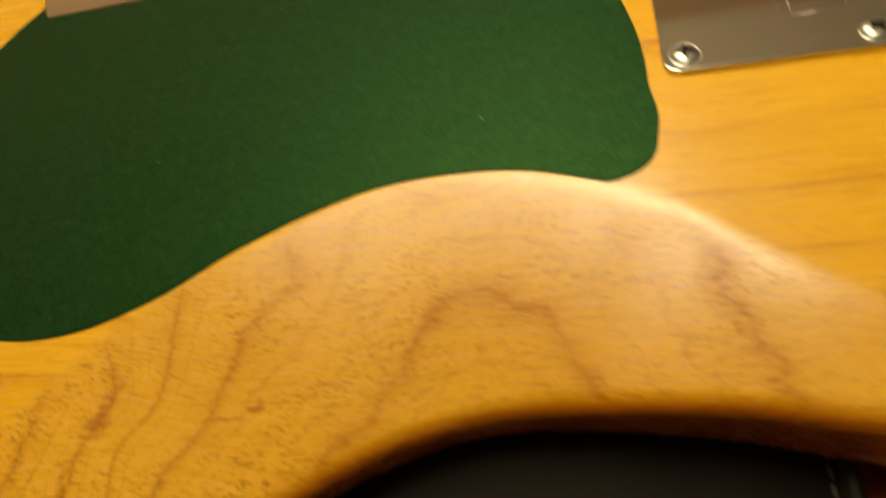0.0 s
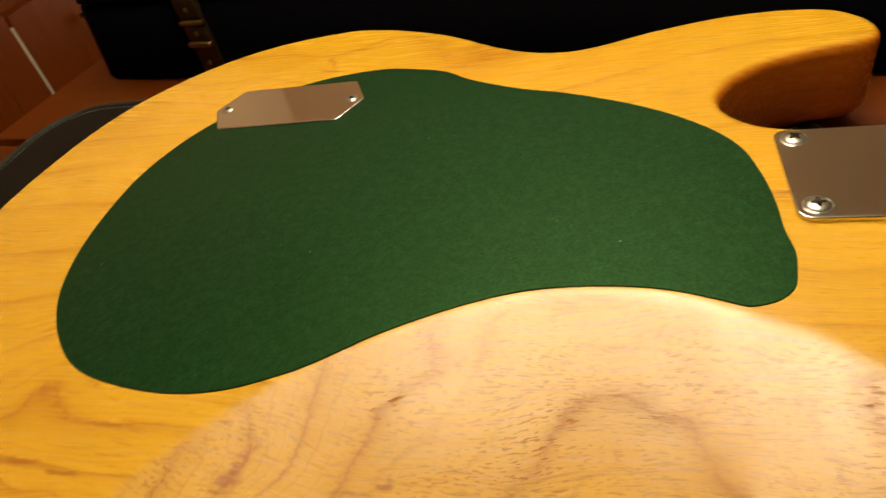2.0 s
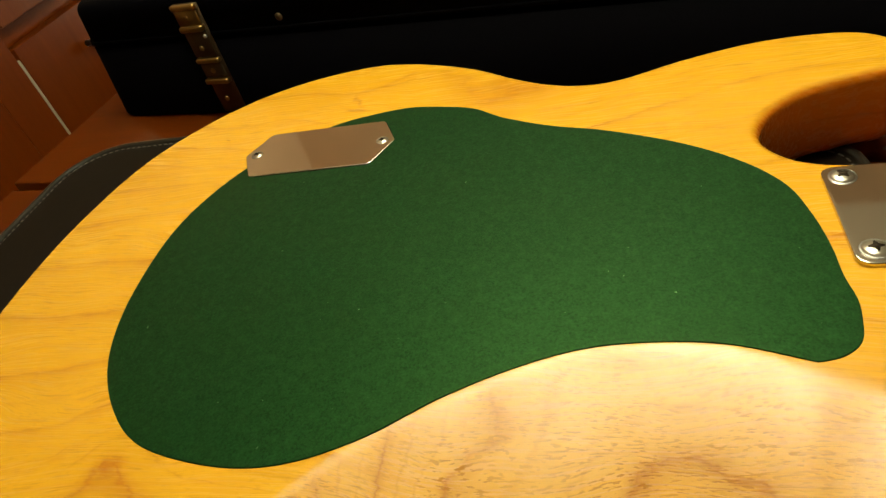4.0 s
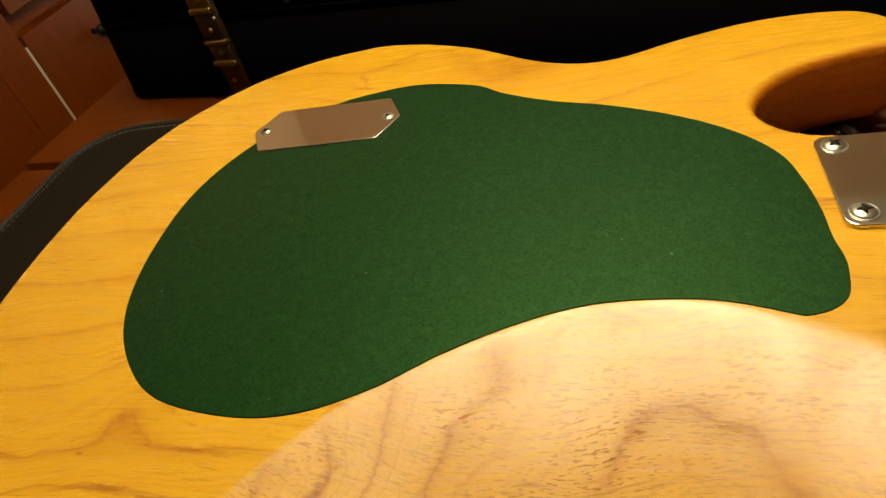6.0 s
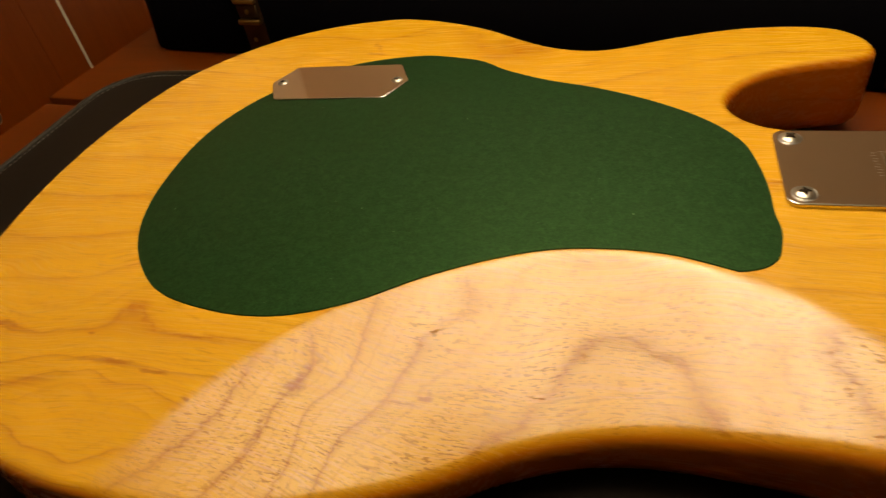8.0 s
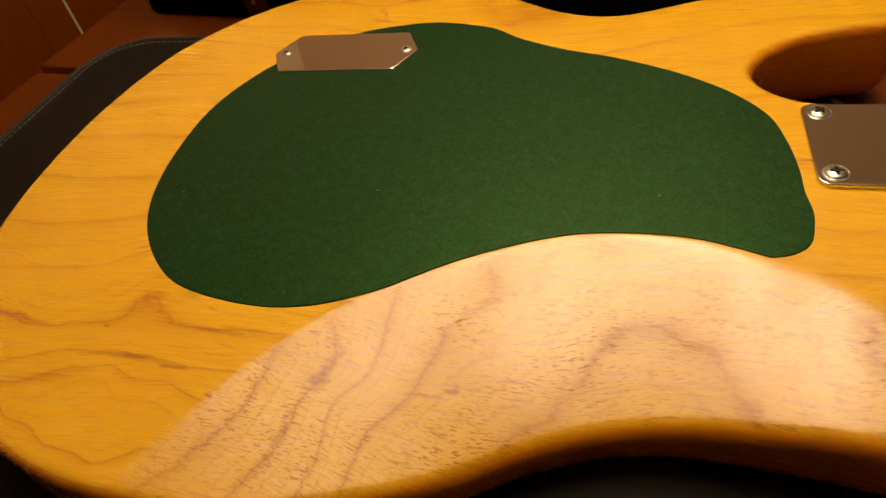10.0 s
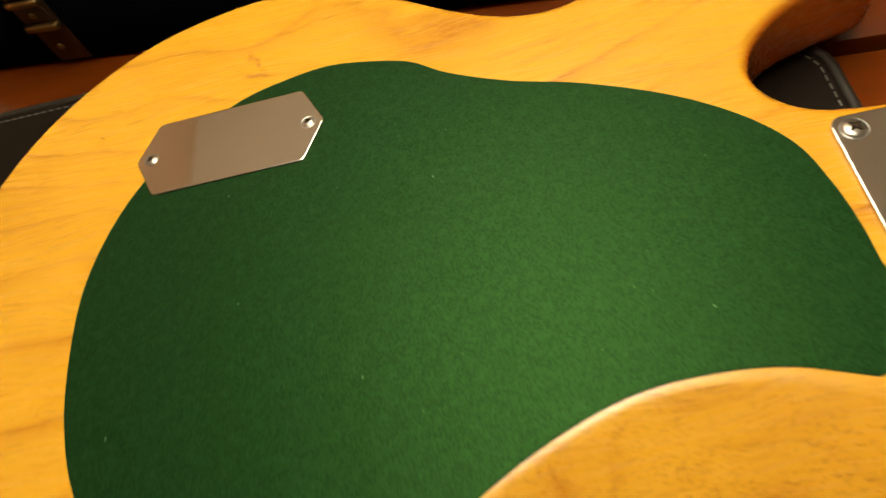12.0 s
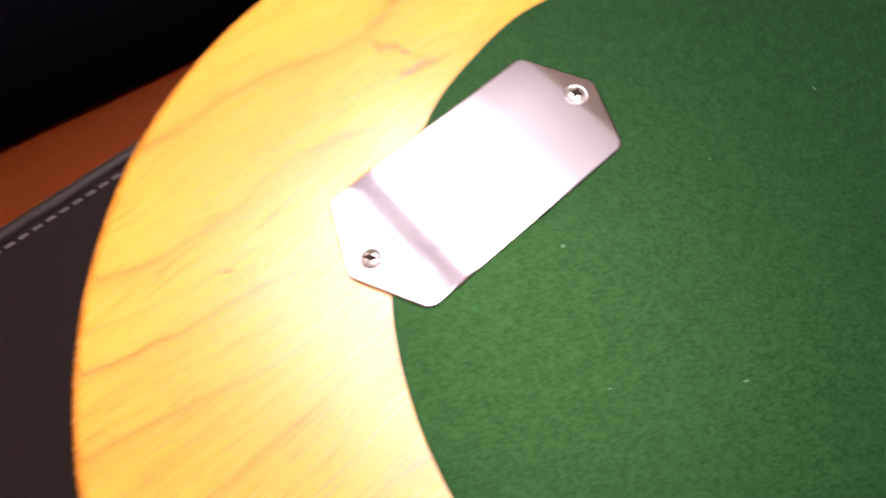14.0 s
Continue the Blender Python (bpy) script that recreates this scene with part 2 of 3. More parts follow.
def bulb_glass(name, rgb, strength):
    """Frosted glass over bulbs: bright in the middle of the lamp, dying away to its rim."""
    n = Nodes(name)
    sep = n.add("ShaderNodeSeparateXYZ")
    n.link(n.coords(), sep.inputs[0])
    across = n.ramp(n.math("ADD", sep.outputs[1], 0.40), [(0.06, 0.03), (0.11, 0.12), (0.16, 0.92), (0.28, 1.0), (0.38, 1.05), (0.58, 1.12), (0.64, 0.70), (0.70, 0.15), (0.74, 0.04)])
    aside = n.ramp(n.math("ABSOLUTE", n.math("SUBTRACT", sep.outputs[0], 0.010)), [(0.112, 1.0), (0.156, 0.24), (0.190, 0.08), (0.225, 0.035), (0.32, 0.015)])
    n.bsdf.inputs["Emission Color"].default_value = (*rgb, 1)
    n.link(n.math("MULTIPLY", n.math("MULTIPLY", across, aside), strength), n.bsdf.inputs["Emission Strength"])
    return n.finish((0.8, 0.8, 0.8), 0.5)


def glow(name, rgb, strength):
    n = Nodes(name)
    n.bsdf.inputs["Emission Color"].default_value = (*rgb, 1)
    n.bsdf.inputs["Emission Strength"].default_value = strength
    return n.finish((0.8, 0.8, 0.8), 0.5)


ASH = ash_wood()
FELT = green_felt()
NICKEL = nickel("brushed_nickel", 0.055, (0.66, 0.60, 0.55))
STAMP = nickel("stamped_nickel", 0.28, (0.68, 0.62, 0.55))
CHROME = nickel("polished_nickel", 0.34, (0.52, 0.48, 0.43))
SCREW = nickel("screw_steel", 0.30, (0.52, 0.46, 0.38))
CROSS_SHADE = plain("cross_shade", (0.035, 0.020, 0.010), 0.7, spec=0.15)
LEATHER = plain("black_leather", (0.0112, 0.0074, 0.0052), 0.55, bump=0.25, dist=0.0006, scale=900.0, vary=0.3, spec=0.04)
PIPING = plain("leather_edge", (0.024, 0.018, 0.013), 0.45, bump=0.2, dist=0.0004, scale=600.0, spec=0.15)
THREAD = plain("grey_thread", (0.090, 0.076, 0.060), 0.8, scale=2000.0)
TABLEWOOD = red_wood("table_wood", (0.076, 0.0118, 0.0006), (0.190, 0.034, 0.0018), rough=0.46, coat=0.75, gloss=0.10)
CABWOOD = red_wood("cabinet_wood", (0.140, 0.0210, 0.0016), (0.235, 0.042, 0.0032), along=(40, 40, 4), rough=0.45, coat=0.08)
TOLEX = plain("black_case_cloth", (0.0016, 0.0013, 0.0020), 0.7, bump=0.3, dist=0.0005, scale=1400.0, vary=0.3, spec=0.015)
BRASS = plain("aged_brass", (0.34, 0.21, 0.07), 0.38, metal=1.0, scale=120.0, vary=0.35)
BRASS_DULL = plain("dull_brass_plate", (0.105, 0.066, 0.036), 0.55, metal=0.9, scale=150.0, vary=0.4)
KNOB = plain("dark_bronze", (0.05, 0.035, 0.025), 0.3, metal=0.8)
WALL = plain("beige_wall", (0.78, 0.555, 0.375), 0.8, scale=6.0, vary=0.06)
CEILING = plain("ceiling_paint", (0.70, 0.62, 0.50), 0.9, scale=6.0, vary=0.04)
DARKWALL = plain("brown_wall", (0.26, 0.155, 0.090), 0.8, scale=6.0, vary=0.08)
STRIP = plain("cream_edge", (0.50, 0.42, 0.30), 0.5)
# glow of the added uplight, which is never in view
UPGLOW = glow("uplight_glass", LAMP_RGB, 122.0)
FLOOR = red_wood("floor_wood", (0.12, 0.05, 0.02), (0.24, 0.11, 0.05))
HOUSING = plain("lamp_housing", (0.30, 0.27, 0.25), 0.4, metal=0.3)
ENAMEL = plain("grey_enamel", (0.36, 0.35, 0.37), 0.6, spec=0.2)
GLOW = bulb_glass("lamp_diffuser", LAMP_RGB, LAMP_GLOW * 2.08)


# ---- mesh helpers ----
def part(name, bm, material, parent=None, label="", smooth=True):
    """Links a bmesh as one mesh object under a thing or a part."""
    me = bpy.data.meshes.new(name)
    bm.normal_update()
    bm.to_mesh(me)
    bm.free()
    me.materials.append(material)
    if smooth:
        me.shade_smooth()
    ob = new(name, me)
    if parent is not None:
        ob.parent = parent
        ob.matrix_parent_inverse = parent.matrix_world.inverted() if parent.parent is None else Matrix()
    if label:
        ob["label"] = label
    return ob


def thing(name, at, label, category, group="", kind=""):
    e = new(name)
    e.empty_display_size = 0.02
    e.matrix_basis = at
    bpy.context.view_layer.update()
    return tagged(e, label, category, group, kind)


def under(ob, parent):
    """Puts a mesh built in the parent's own frame under it."""
    ob.parent = parent
    ob.matrix_parent_inverse = Matrix()
    return ob


def put(name, bm, material, parent, label="", smooth=True, at=None):
    ob = under(part(name, bm, material, None, label, smooth), parent)
    if at is not None:
        ob.matrix_basis = at
    return ob


def box(size, centre=(0, 0, 0), bevel=0.0, segs=2):
    bm = bmesh.new()
    bmesh.ops.create_cube(bm, size=1.0)
    bmesh.ops.scale(bm, vec=size, verts=bm.verts)
    if bevel:
        bmesh.ops.bevel(bm, geom=list(bm.edges), offset=bevel, segments=segs, profile=0.5, affect="EDGES")
    bmesh.ops.translate(bm, vec=centre, verts=bm.verts)
    return bm


def flat_shade(ob, angle=35):
    ob.data.set_sharp_from_angle(angle=radians(angle))
    return ob


def curve_loop(points, steps=8, closed=True):
    """A smooth loop through a few control points (Catmull-Rom), metres from millimetres."""
    pts = [Vector((x / 1000, y / 1000)) for x, y in points]
    n = len(pts)
    out = []
    for i in range(n if closed else n - 1):
        a, b, c, d = pts[(i - 1) % n], pts[i], pts[(i + 1) % n], pts[(i + 2) % n]
        if not closed:
            a = pts[max(i - 1, 0)]
            d = pts[min(i + 2, n - 1)]
        for k in range(steps):
            t = k / steps
            out.append(0.5 * (2 * b + (c - a) * t + (2 * a - 5 * b + 4 * c - d) * t * t + (3 * b - a - 3 * c + d) * t ** 3))
    if not closed:
        out.append(pts[-1])
    return out


def resample(loop, step):
    """Even spacing along a closed loop."""
    pts = np.array([tuple(p) for p in loop + [loop[0]]])
    s = np.concatenate([[0], np.cumsum(np.linalg.norm(np.diff(pts, axis=0), axis=1))])
    n = max(12, int(s[-1] / step))
    u = np.linspace(0, s[-1], n, endpoint=False)
    return np.stack([np.interp(u, s, pts[:, 0]), np.interp(u, s, pts[:, 1])], 1)


def outward(loop):
    """Unit normals of a loop, pointing out."""
    t = np.roll(loop, -1, 0) - np.roll(loop, 1, 0)
    t /= np.linalg.norm(t, axis=1, keepdims=True) + 1e-12
    x, y = loop[:, 0], loop[:, 1]
    area = 0.5 * np.sum(x * np.roll(y, -1) - np.roll(x, -1) * y)
    nrm = np.stack([t[:, 1], -t[:, 0]], 1)
    return nrm if area > 0 else -nrm


def slab(loop, z0, z1, round_top=0.0, segs=3):
    """An extruded outline with a rounded upper rim."""
    loop = np.asarray(loop)
    nrm = outward(loop)
    rings = [(0.0, z0), (0.0, z1 - round_top)]
    for k in range(1, segs + 1):
        if round_top:
            a = k / segs * math.pi / 2
            rings.append((round_top * (1 - math.cos(a)), z1 - round_top + round_top * math.sin(a)))
    if round_top:
        rings.append((round_top + 0.0003, z1))
    bm = bmesh.new()
    made = []
    for inset, z in rings:
        q = loop - nrm * inset
        made.append([bm.verts.new((x, y, z)) for x, y in q])
    n = len(loop)
    for lo, hi in zip(made, made[1:]):
        for i in range(n):
            j = (i + 1) % n
            bm.faces.new((lo[i], lo[j], hi[j], hi[i]))
    bm.faces.new(made[-1])
    bm.faces.new(made[0][::-1])
    bmesh.ops.recalc_face_normals(bm, faces=bm.faces)
    return bm


# ---- the room ----
def room():
    x0, x1, y0, y1, z0, z1 = -1.32, 2.4, -1.9, 1.9, TABLE_Z - 0.75, 1.62
    t = 0.1
    cx, cy, w, d, h = (x0 + x1) / 2, (y0 + y1) / 2, x1 - x0, y1 - y0, z1 - z0
    def wall(name, size, at, mat, label, cat):
        ob = part(name, box(size, at), mat, smooth=False)
        tagged(ob, label, cat, kind="structure")
    wall("floor", (w + 2 * t, d + 2 * t, t), (cx, cy, z0 - t / 2), FLOOR, "brown wooden floor of the room", "floor")
    wall("ceiling", (w + 2 * t, d + 2 * t, t), (cx, cy, z1 + t / 2), CEILING, "plain pale ceiling above the table", "ceiling")
    wall("wall_north", (w, t, h), (cx, y1 + t / 2, z0 + h / 2), WALL, "plain beige wall behind the guitar case", "wall")
    # south and east walls are unseen; their dark paint keeps bounced light low
    wall("wall_south", (w, t, h), (cx, y0 - t / 2, z0 + h / 2), DARKWALL, "unseen brown wall, kept dark to limit bounced light", "wall")
    wall("wall_west", (t, d, h), (x0 - t / 2, cy, z0 + h / 2), WALL, "plain beige wall behind the cabinet", "wall")
    wall("wall_east", (t, d, h), (x1 + t / 2, cy, z0 + h / 2), DARKWALL, "unseen brown wall, kept dark to limit bounced light", "wall")


room()


# ---- the table ----
def table():
    floor_z = TABLE_Z - 0.75
    e = thing("table", pose(-0.5235, 0.156, floor_z, 0, 0, -5.5), "polished red-brown wooden table with a leaf joint", "table")
    top = 0.75
    th = 0.028
    gap = 0.0075
    flat_shade(put("tabletop", box((1.758, 0.80, th), (0.871, -0.40 - gap / 2, top - th / 2), 0.003), TABLEWOOD, e))
    flat_shade(put("table_leaf", box((1.766, 0.66, th), (0.867, 0.33 + gap / 2, top - th / 2), 0.003), TABLEWOOD, e))
    flat_shade(put("rail", box((1.55, 0.03, 0.09), (0.875, -0.70, top - th - 0.045), 0.002), TABLEWOOD, e))
    flat_shade(put("rail", box((1.55, 0.03, 0.09), (0.875, 0.56, top - th - 0.045), 0.002), TABLEWOOD, e))
    flat_shade(put("rail", box((0.03, 1.20, 0.09), (0.09, -0.07, top - th - 0.045), 0.002), TABLEWOOD, e))
    flat_shade(put("rail", box((0.03, 1.20, 0.09), (1.66, -0.07, top - th - 0.045), 0.002), TABLEWOOD, e))
    for x in (0.09, 1.66):
        for y in (-0.70, 0.56):
            flat_shade(put("leg", box((0.06, 0.06, top - th), (x, y, (top - th) / 2), 0.006), TABLEWOOD, e))


table()


# ---- the leather mat ----
def leather_mat():
    e = thing("leather_mat", pose(0, 0, TABLE_Z, 0, 0, -0.8), "black leather mat with stitched rim on the table", "mat")
    h = PAD_Z - TABLE_Z
    x0, x1, y0, y1, r = -0.4795, 0.032, -0.42, 0.179, 0.045
    loop = []
    for cx, cy, a0 in ((x1 - 0.02, y1 - 0.094, 0), (-0.25, y1, None), (x0 + r, y1 - r, 90), (x0 + r, y0 + r, 180), (x1 - r, y0 + r, 270)):
        if a0 is None:
            loop.append((cx, cy))
            continue
        rr = 0.02 if a0 == 0 else r
        for k in range(9):
            a = radians(a0 + k * 90 / 8)
            loop.append((cx + rr * math.cos(a), cy + rr * math.sin(a)))
    loop = resample([Vector(p) for p in loop], 0.008)
    put("sheet", slab(loop, 0.0, h, 0.0025), LEATHER, e)
    nrm = outward(loop)
    bm = bmesh.new()
    seg = 8
    rings = []
    for p, q in zip(loop - nrm * 0.0015, nrm):
        rings.append([bm.verts.new((p[0] + q[0] * 0.0026 * math.cos(a), p[1] + q[1] * 0.0026 * math.cos(a), h - 0.0002 + 0.0022 * math.sin(a)))
                      for a in (2 * math.pi * k / seg for k in range(seg))])
    for i in range(len(rings)):
        a, b = rings[i], rings[(i + 1) % len(rings)]
        for k in range(seg):
            bm.faces.new((a[k], a[(k + 1) % seg], b[(k + 1) % seg], b[k]))
    bmesh.ops.recalc_face_normals(bm, faces=bm.faces)
    put("piping", bm, PIPING, e, "rounded leather piping")
    fine = resample([Vector(p) for p in loop - nrm * 0.0062], 0.0048)
    fn = outward(fine)
    bm = bmesh.new()
    for p, q in zip(fine, fn):
        t = Vector((-q[1], q[0]))
        w = Vector((q[0], q[1])) * 0.0004
        c = Vector(p)
        a, b = c - t * 0.0016, c + t * 0.0016
        lo = [bm.verts.new((*(v), h + 0.0001)) for v in (a - w, b - w, b + w, a + w)]
        hi = bm.verts.new((*c, h + 0.0008))
        for i in range(4):
            bm.faces.new((lo[i], lo[(i + 1) % 4], hi))
    bmesh.ops.recalc_face_normals(bm, faces=bm.faces)
    tagged(put("stitching", bm, THREAD, e, "row of grey stitches"), kind="stuff")


leather_mat()


# ---- the bass guitar ----
OUTLINE = [(-354.6, 0.0), (-351.8, 40.0), (-341.7, 82.7), (-321.6, 117.5), (-292.3, 145.7), (-258.2, 162.9), (-220.2, 170.5), (-197.5, 167.9), (-175.9, 161.0), (-150.9, 148.9),
           (-126.2, 131.3), (-108.9, 121.1), (-91.7, 115.9), (-73.7, 117.1), (-45.1, 128.0), (-14.7, 136.2), (12.2, 137.8), (34.8, 133.5), (47.2, 122.3), (51.2, 108.0),
           (44.9, 97.4), (23.9, 91.9), (2.9, 84.6), (-11.8, 72.8), (-19.2, 60.8), (-19.7, 50.8), (-14.5, 41.9), (-5.0, 35.3), (12.0, 31.8), (40.0, 30.6)]
OUTLINE_NEAR = [(68.0, 29.0), (68.5, 0.0), (68.0, -27.0), (74.0, -46.0), (88.0, -66.0), (112.0, -82.0), (140.0, -96.0), (150.0, -112.0), (140.0, -130.0), (110.0, -141.0),
           (70.0, -135.8), (30.0, -127.8), (2.0, -122.0), (-24.0, -119.4), (-46.0, -118.7), (-64.0, -120.2), (-82.0, -125.0), (-100.0, -133.0), (-118.0, -143.5), (-139.1, -153.8),
           (-165.1, -164.2), (-192.1, -171.6), (-220.0, -173.0), (-249.9, -168.9), (-279.7, -158.3), (-305.4, -141.3), (-327.0, -115.4), (-342.6, -81.8), (-351.4, -45.0)]
CARVE = [(-222, -178), (-205, -143), (-193, -123), (-178, -105), (-160, -89), (-136, -74.5), (-112, -63), (-90, -55.6), (-68, -53.2), (-47, -55.2),
         (-25, -62.4), (-10, -68), (4, -78), (20, -89), (42, -104), (70, -122), (95, -145)]
FELT_EDGE = [(-283.9, -0.0), (-280.7, -30.4), (-271.7, -56.9), (-256.0, -78.1), (-236.0, -92.3), (-205.3, -98.7), (-180.6, -97.1), (-157.4, -87.8), (-135.1, -73.3), (-112.0, -61.6),
           (-90.0, -54.2), (-68.0, -52.1), (-47.0, -53.6), (-27.4, -59.7), (-25.2, -60.4), (-23.4, -60.2), (-17.3, -58.1), (-12.1, -53.0), (-10.1, -44.9), (-9.3, -37.4), (-10.6, -26.9), (-10.8, -13.9),
           (-12.9, 3.2), (-18.0, 21.2), (-31.3, 38.3), (-52.5, 54.4), (-80.8, 68.8), (-106.5, 78.1), (-130.5, 90.3), (-145.4, 101.5), (-162.4, 107.4), (-181.9, 110.9),
           (-202.5, 108.3), (-222.9, 102.1), (-243.9, 88.1), (-262.9, 70.1), (-275.0, 49.5), (-282.5, 25.5)]
THICK = 0.0425
RIM = 0.0050
CARVE_SLOPE = 0.32
CARVE_ROLL = -0.3


# growth rings that show on the carved slope and on the flat face: ring number and a few places on it (mm)
SLOPE_RINGS = [
    (1.0, [(-110, -135), (-93, -117), (-85, -108), (-76, -94), (-59, -86), (-49, -91), (-39, -100), (-34, -111), (-29, -117)]), (0.35, [(-60, -118)]), (1.62, [(-60, -60), (-90, -62)]),
    (2.0, [(-119, -69), (-118, -84), (-131, -101), (-134, -111), (-138, -122), (-147, -133), (-152, -154)]), (2.0, [(5, -79), (0, -91), (8, -110)]),
    (3.0, [(-150, -96), (-151, -112), (-160, -126), (-162, -151)]), (4.0, [(-167, -109), (-164, -117), (-172, -135), (-181, -160)]), (5.0, [(-191, -143), (-206, -166)]), (2.8, [(55, -120)])]
FACE_RINGS = [
    (0.0, [(-288, -149), (-278, -157), (-262, -164), (-243, -170), (-222, -173)]), (1.0, [(-284, -146), (-268, -154), (-248, -161), (-226, -164)]),
    (2.0, [(-291, -143), (-278, -141), (-267, -137), (-256, -132), (-242, -129.5), (-218, -133), (-204, -138), (-194, -140)]),
    (3.0, [(-300, -136), (-284, -132), (-265, -126), (-252, -125.5), (-238, -125), (-227, -126), (-214, -127)]), (4.0, [(-308, -112), (-296, -114), (-284, -115.5), (-276, -116)]),
    (4.0, [(-270, -114), (-257, -112), (-249, -107), (-247, -97), (-239, -103), (-231, -108), (-217, -111), (-208, -110), (-193, -110), (-173, -111)]),
    (5.0, [(-334, -91), (-303, -88), (-274, -84)]), (6.0, [(-340, -62), (-290, -60)]), (8.0, [(-350, 0), (-288, 2)]),
    (10.0, [(-345, 58), (-285, 60)]), (11.0, [(-331, 83), (-311, 78), (-293, 74)]), (12.0, [(-326, 100), (-309, 95), (-287, 92), (-272, 87)]), (13.0, [(-314, 119), (-298, 114), (-275, 114), (-260, 116)]),
    (14.0, [(-223, 135), (-187, 151)]), (14.0, [(-143, 109), (-132, 127)]), (13.0, [(-91, 72), (-53, 86)]), (12.0, [(-58, 58), (-15, 71)]), (9.0, [(0, -46), (60, -44)]), (7.0, [(30, -85), (90, -88)]), (10.5, [(20, 20)])]


def ring_field(rings, p):
    """A smooth ring number at points p, bent to pass through the rings given (thin plate)."""
    at = np.array([q for _, line in rings for q in line]) / 1000
    level = np.array([k for k, line in rings for _ in line])
    def plate(a, b):
        r2 = ((a[:, None] - b[None]) ** 2).sum(2) * 100 + 1e-12
        return 0.5 * r2 * np.log(r2)
    n = len(at)
    flat = np.c_[np.ones(n), at * 10]
    m = np.block([[plate(at, at) + 2e-4 * np.eye(n), flat], [flat.T, np.zeros((3, 3))]])
    w = np.linalg.solve(m, np.r_[level, 0, 0, 0])
    return plate(p, at) @ w[:n] + np.c_[np.ones(len(p)), p * 10] @ w[n:]


def segment_distance(p, line):
    """Distance of points p from a polyline."""
    best = np.full(len(p), 9.0)
    for a, b in zip(line, line[1:]):
        ab = b - a
        u = np.clip(((p - a) @ ab) / (ab @ ab), 0, 1)
        best = np.minimum(best, np.linalg.norm(p - (a + u[:, None] * ab), axis=1))
    return best


def carve_depth(p):
    """How deep the comfort contour is cut below the flat back."""
    line = np.array([tuple(v) for v in curve_loop(CARVE, 4, closed=False)])
    yb = np.interp(p[:, 0], line[:, 0], line[:, 1])
    inside = (p[:, 1] < yb) & (p[:, 0] > line[0, 0]) & (p[:, 0] < line[-1, 0])
    s = np.where(inside, segment_distance(p, line), 0.0)
    soft = np.interp(p[:, 0], [-0.20, -0.13, -0.09, -0.02], [0.0010, 0.0008, 0.0006, 0.0030])
    slope = np.interp(p[:, 0], [-0.20, -0.12], [0.35, CARVE_SLOPE])
    roll = np.interp(p[:, 0], [-0.20, -0.12], [-1.3, CARVE_ROLL])
    return slope * (np.sqrt(s * s + soft * soft) - soft) + roll * s * s


